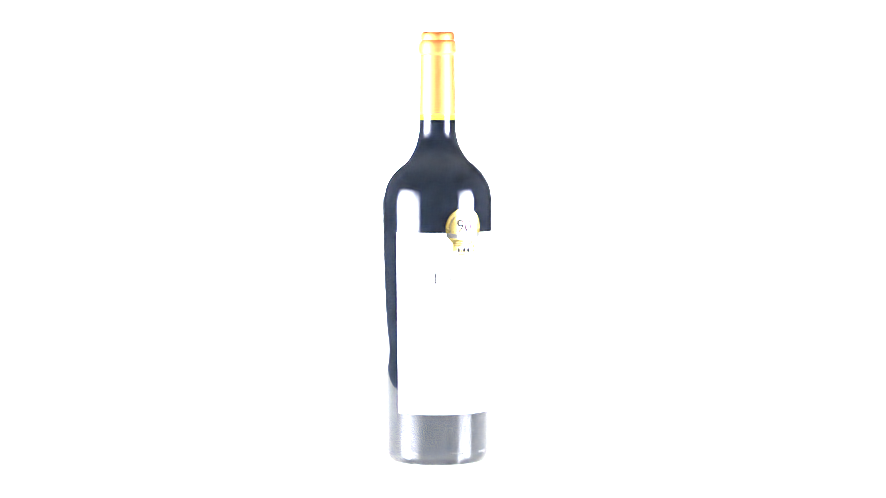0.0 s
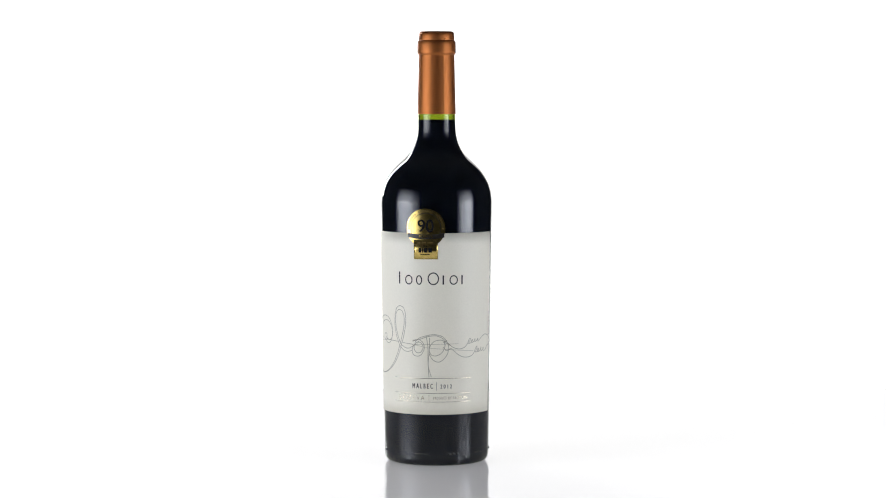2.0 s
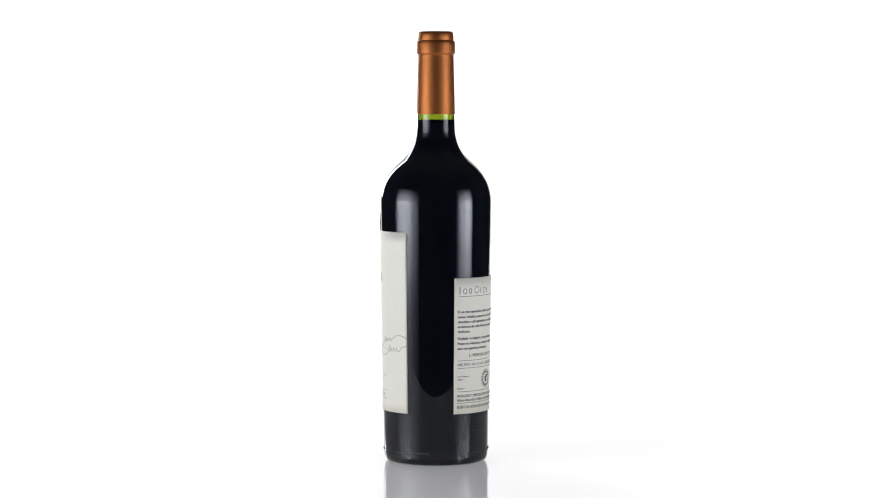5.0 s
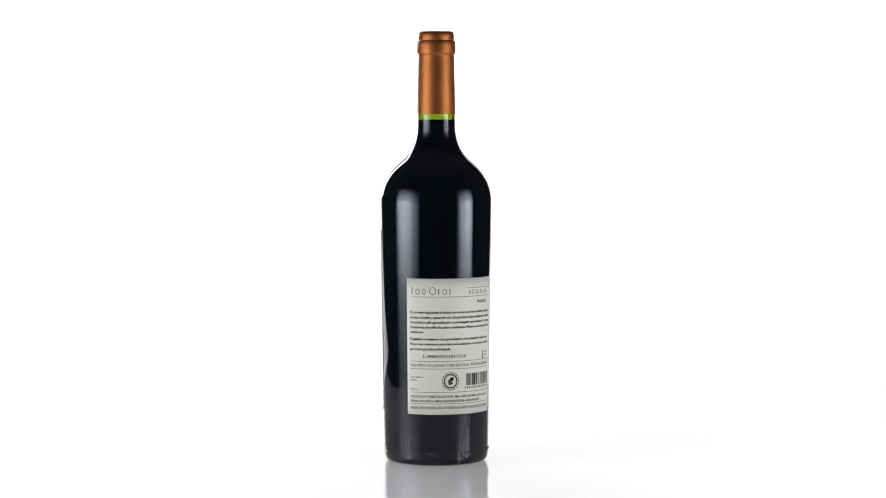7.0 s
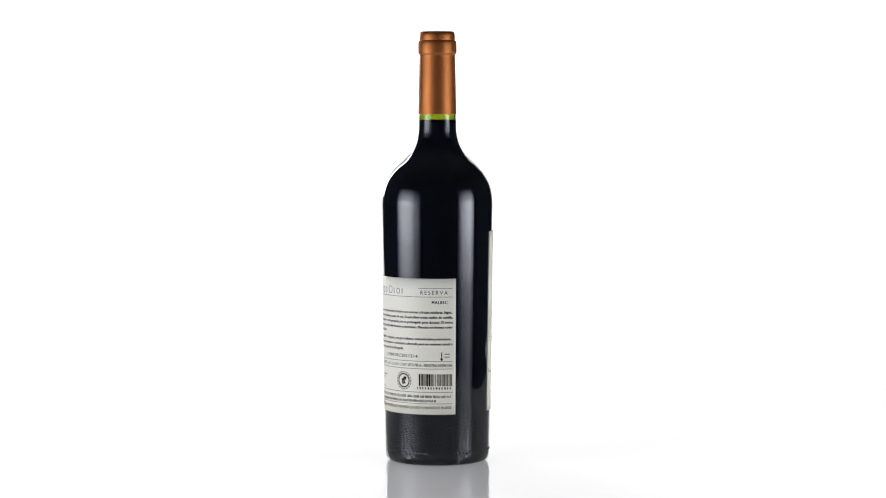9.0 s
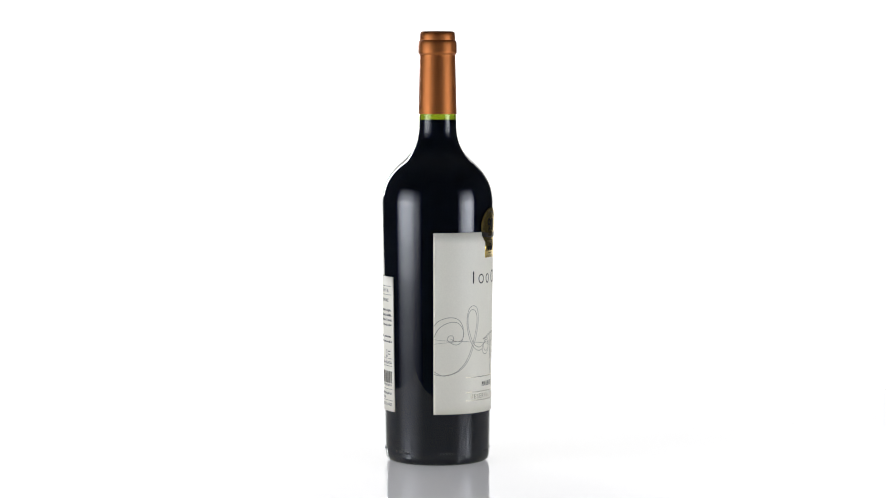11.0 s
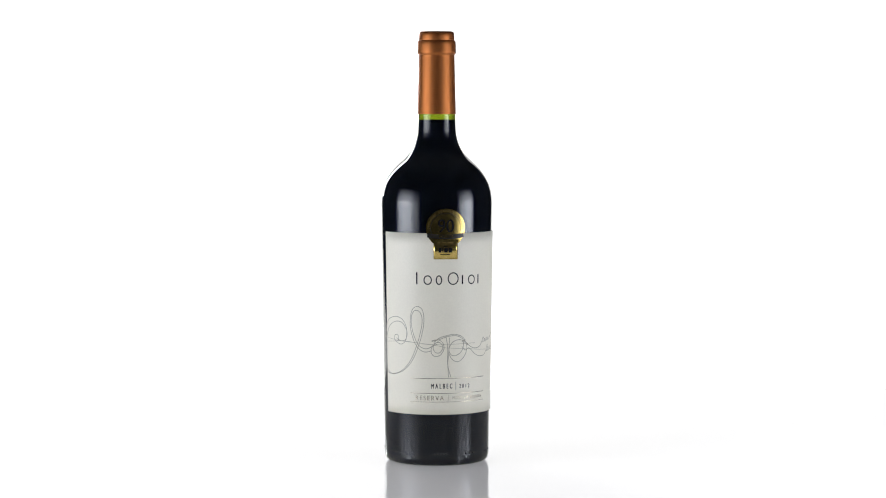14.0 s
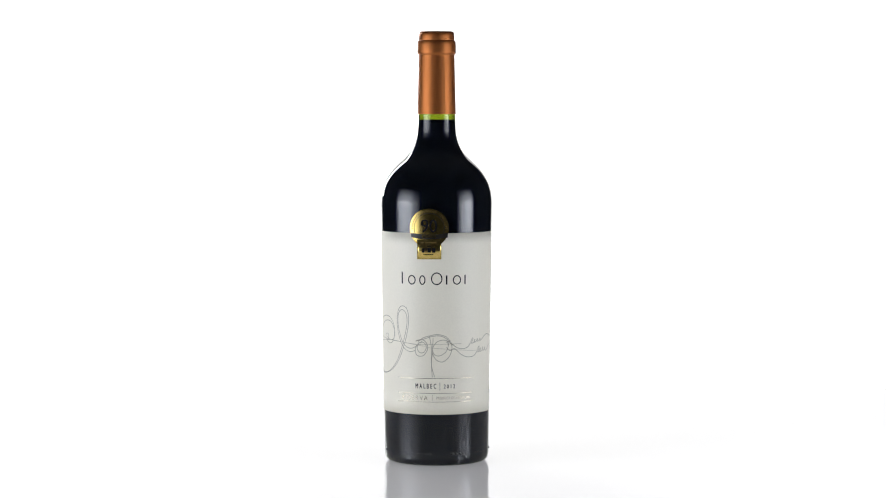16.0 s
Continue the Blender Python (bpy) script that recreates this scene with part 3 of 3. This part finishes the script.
    for k in range(17):
        a = math.radians(k * 360 / 17)
        for step in (0.0, 0.13):
            p, q = Vector((math.sin(a + step), math.cos(a + step))), Vector((math.sin(a + step + 0.09), math.cos(a + step + 0.09)))
            bm.faces.new([bm.verts.new(on_glass(-3.6 + v[0], 59.1 + v[1], up, mid)) for v in (p * 5.45, q * 5.45, q * 6.45, p * 6.45)])
    part("round_seal", bm, GREY_INK, label, "ring of small dark marks round a printed seal")
    part("seal_ring", disc(-3.6, 59.1, 4.15, 5.0, up + 0.01, mid, 48, rings=1), INK, label)
    bm = bmesh.new()
    for ds, dz in ((-1.3, 0.4), (0.0, 0.8), (1.2, 0.9), (-1.1, -0.9), (0.3, -0.6), (-0.6, -2.0), (0.9, -1.6), (1.7, 2.0), (0.4, 2.1)):
        other = disc(-3.6 + ds, 59.1 + dz, 0, 0.72, up + 0.02, mid, 12, rings=1)
        me = bpy.data.meshes.new("grape")
        other.to_mesh(me)
        other.free()
        bm.from_mesh(me)
        bpy.data.meshes.remove(me)
    part("seal_grapes", bm, INK, label)
    # bar code
    rnd = random.Random(5)
    bm, s = bmesh.new(), 8.6
    while s < 32.0:
        w = rnd.choice((0.28, 0.28, 0.5, 0.8, 1.1))
        bars(bm, [(s, min(s + w, 32.2), 55.7, 64.0)], up, mid)
        s += w + rnd.choice((0.3, 0.3, 0.5, 0.8))
    part("bar_code", bm, INK, label, "printed black bar code")
    bm = bars(bmesh.new(), [(7.2 + 1.95 * i, 7.2 + 1.95 * i + (0.7, 1.0, 0.8)[i % 3], 53.5, 55.0) for i in range(13)], up, mid)
    part("print_bars", bm, GREY_INK, label, "bars in place of the code's digits")


def build_bottle():
    bottle = tagged(new("wine_bottle"), "full dark glass wine bottle with copper capsule, standing on white acrylic", "bottle")
    glass = build_body(bottle)
    build_base_marks(glass)
    build_capsule(bottle)
    build_front_label(bottle)
    build_medal(bottle)
    build_back_label(bottle)
    return bottle


bottle = build_bottle()


def build_strip():
    """A short strip in place of the turntable's edge; it slips into view at the table's front and out again."""
    bm = box(bmesh.new(), -0.045, 0.0, -0.0013, 0.0013, 0.0, 0.0005)
    bmesh.ops.bevel(bm, geom=bm.edges[:], offset=0.00015, segments=2, affect="EDGES")
    return tagged(part("edge_strip", bm, STRIP), "thin grey strip standing in for the turntable's edge, sliding on the white table", "strip")


STRIP, _t, _b = node_mat("edge_strip_grey", (0.88, 0.88, 0.86), 0.4)
strip = build_strip()


# ---- the bottle turns on the spot, a little off its axis ----
TURNS = [(0.0, -27.7), (0.5, -15.4), (1.0, -6.4), (1.5, 0.6), (2.0, 11.6), (2.5, 25.6), (3.0, 42.7), (3.5, 59.8), (4.0, 78.1), (4.2, 85.6),
         (4.9, 111.2), (5.6, 134.9), (6.3, 152.7), (6.5, 156.5), (7.0, 165.6), (7.5, 174.6), (8.0, 185.9), (8.5, 201.0), (9.0, 218.6), (9.2, 225.3),
         (9.9, 250.0), (10.6, 276.4), (11.3, 301.2), (11.5, 307.5), (12.0, 320.4), (12.5, 330.3), (13.0, 338.0), (13.5, 345.1), (14.0, 351.3),
         (14.5, 356.8), (15.0, 363.0), (15.5, 368.2), (16.0, 368.2)]
SHIFTS = [(0.0, 0.7), (1.0, 0.55), (2.0, 0.3), (2.5, 0.1), (3.0, -0.2), (3.5, -0.4), (4.2, -0.3), (6.5, 0.0), (7.5, 0.1), (8.0, 0.3), (8.5, 0.5), (9.0, 0.8),
          (11.5, 1.0), (12.5, 0.7), (14.0, 0.4), (16.0, 0.35)]


def shift_at(t):
    return float(np.interp(t, [a for a, b in SHIFTS], [b for a, b in SHIFTS])) / 1000


def motions():
    rest = pose(0.165, -0.186, 0.0003, 0, 0, 68)
    walk(strip, [(0, rest), (2.6, pose(0.165, -0.185, 0.0003, 0, 0, 68)), (2.8, pose(0.1660, -0.160, 0.0003, 0, 0, 68)), (3.0, pose(0.1662, -0.1505, 0.0003, 0, 0, 66)),
                 (3.2, pose(0.1662, -0.1515, 0.0003, 0, 0, 58)), (3.4, pose(0.1662, -0.1555, 0.0003, 0, 0, 52)), (3.6, pose(0.167, -0.164, 0.0003, 0, 0, 50)),
                 (3.8, pose(0.165, -0.185, 0.0003, 0, 0, 50)), (4.2, rest), (16, rest)])
    walk(bottle, [(t, pose(shift_at(t), 0, 0.0003, 0, 0, -a)) for t, a in TURNS])


motions()
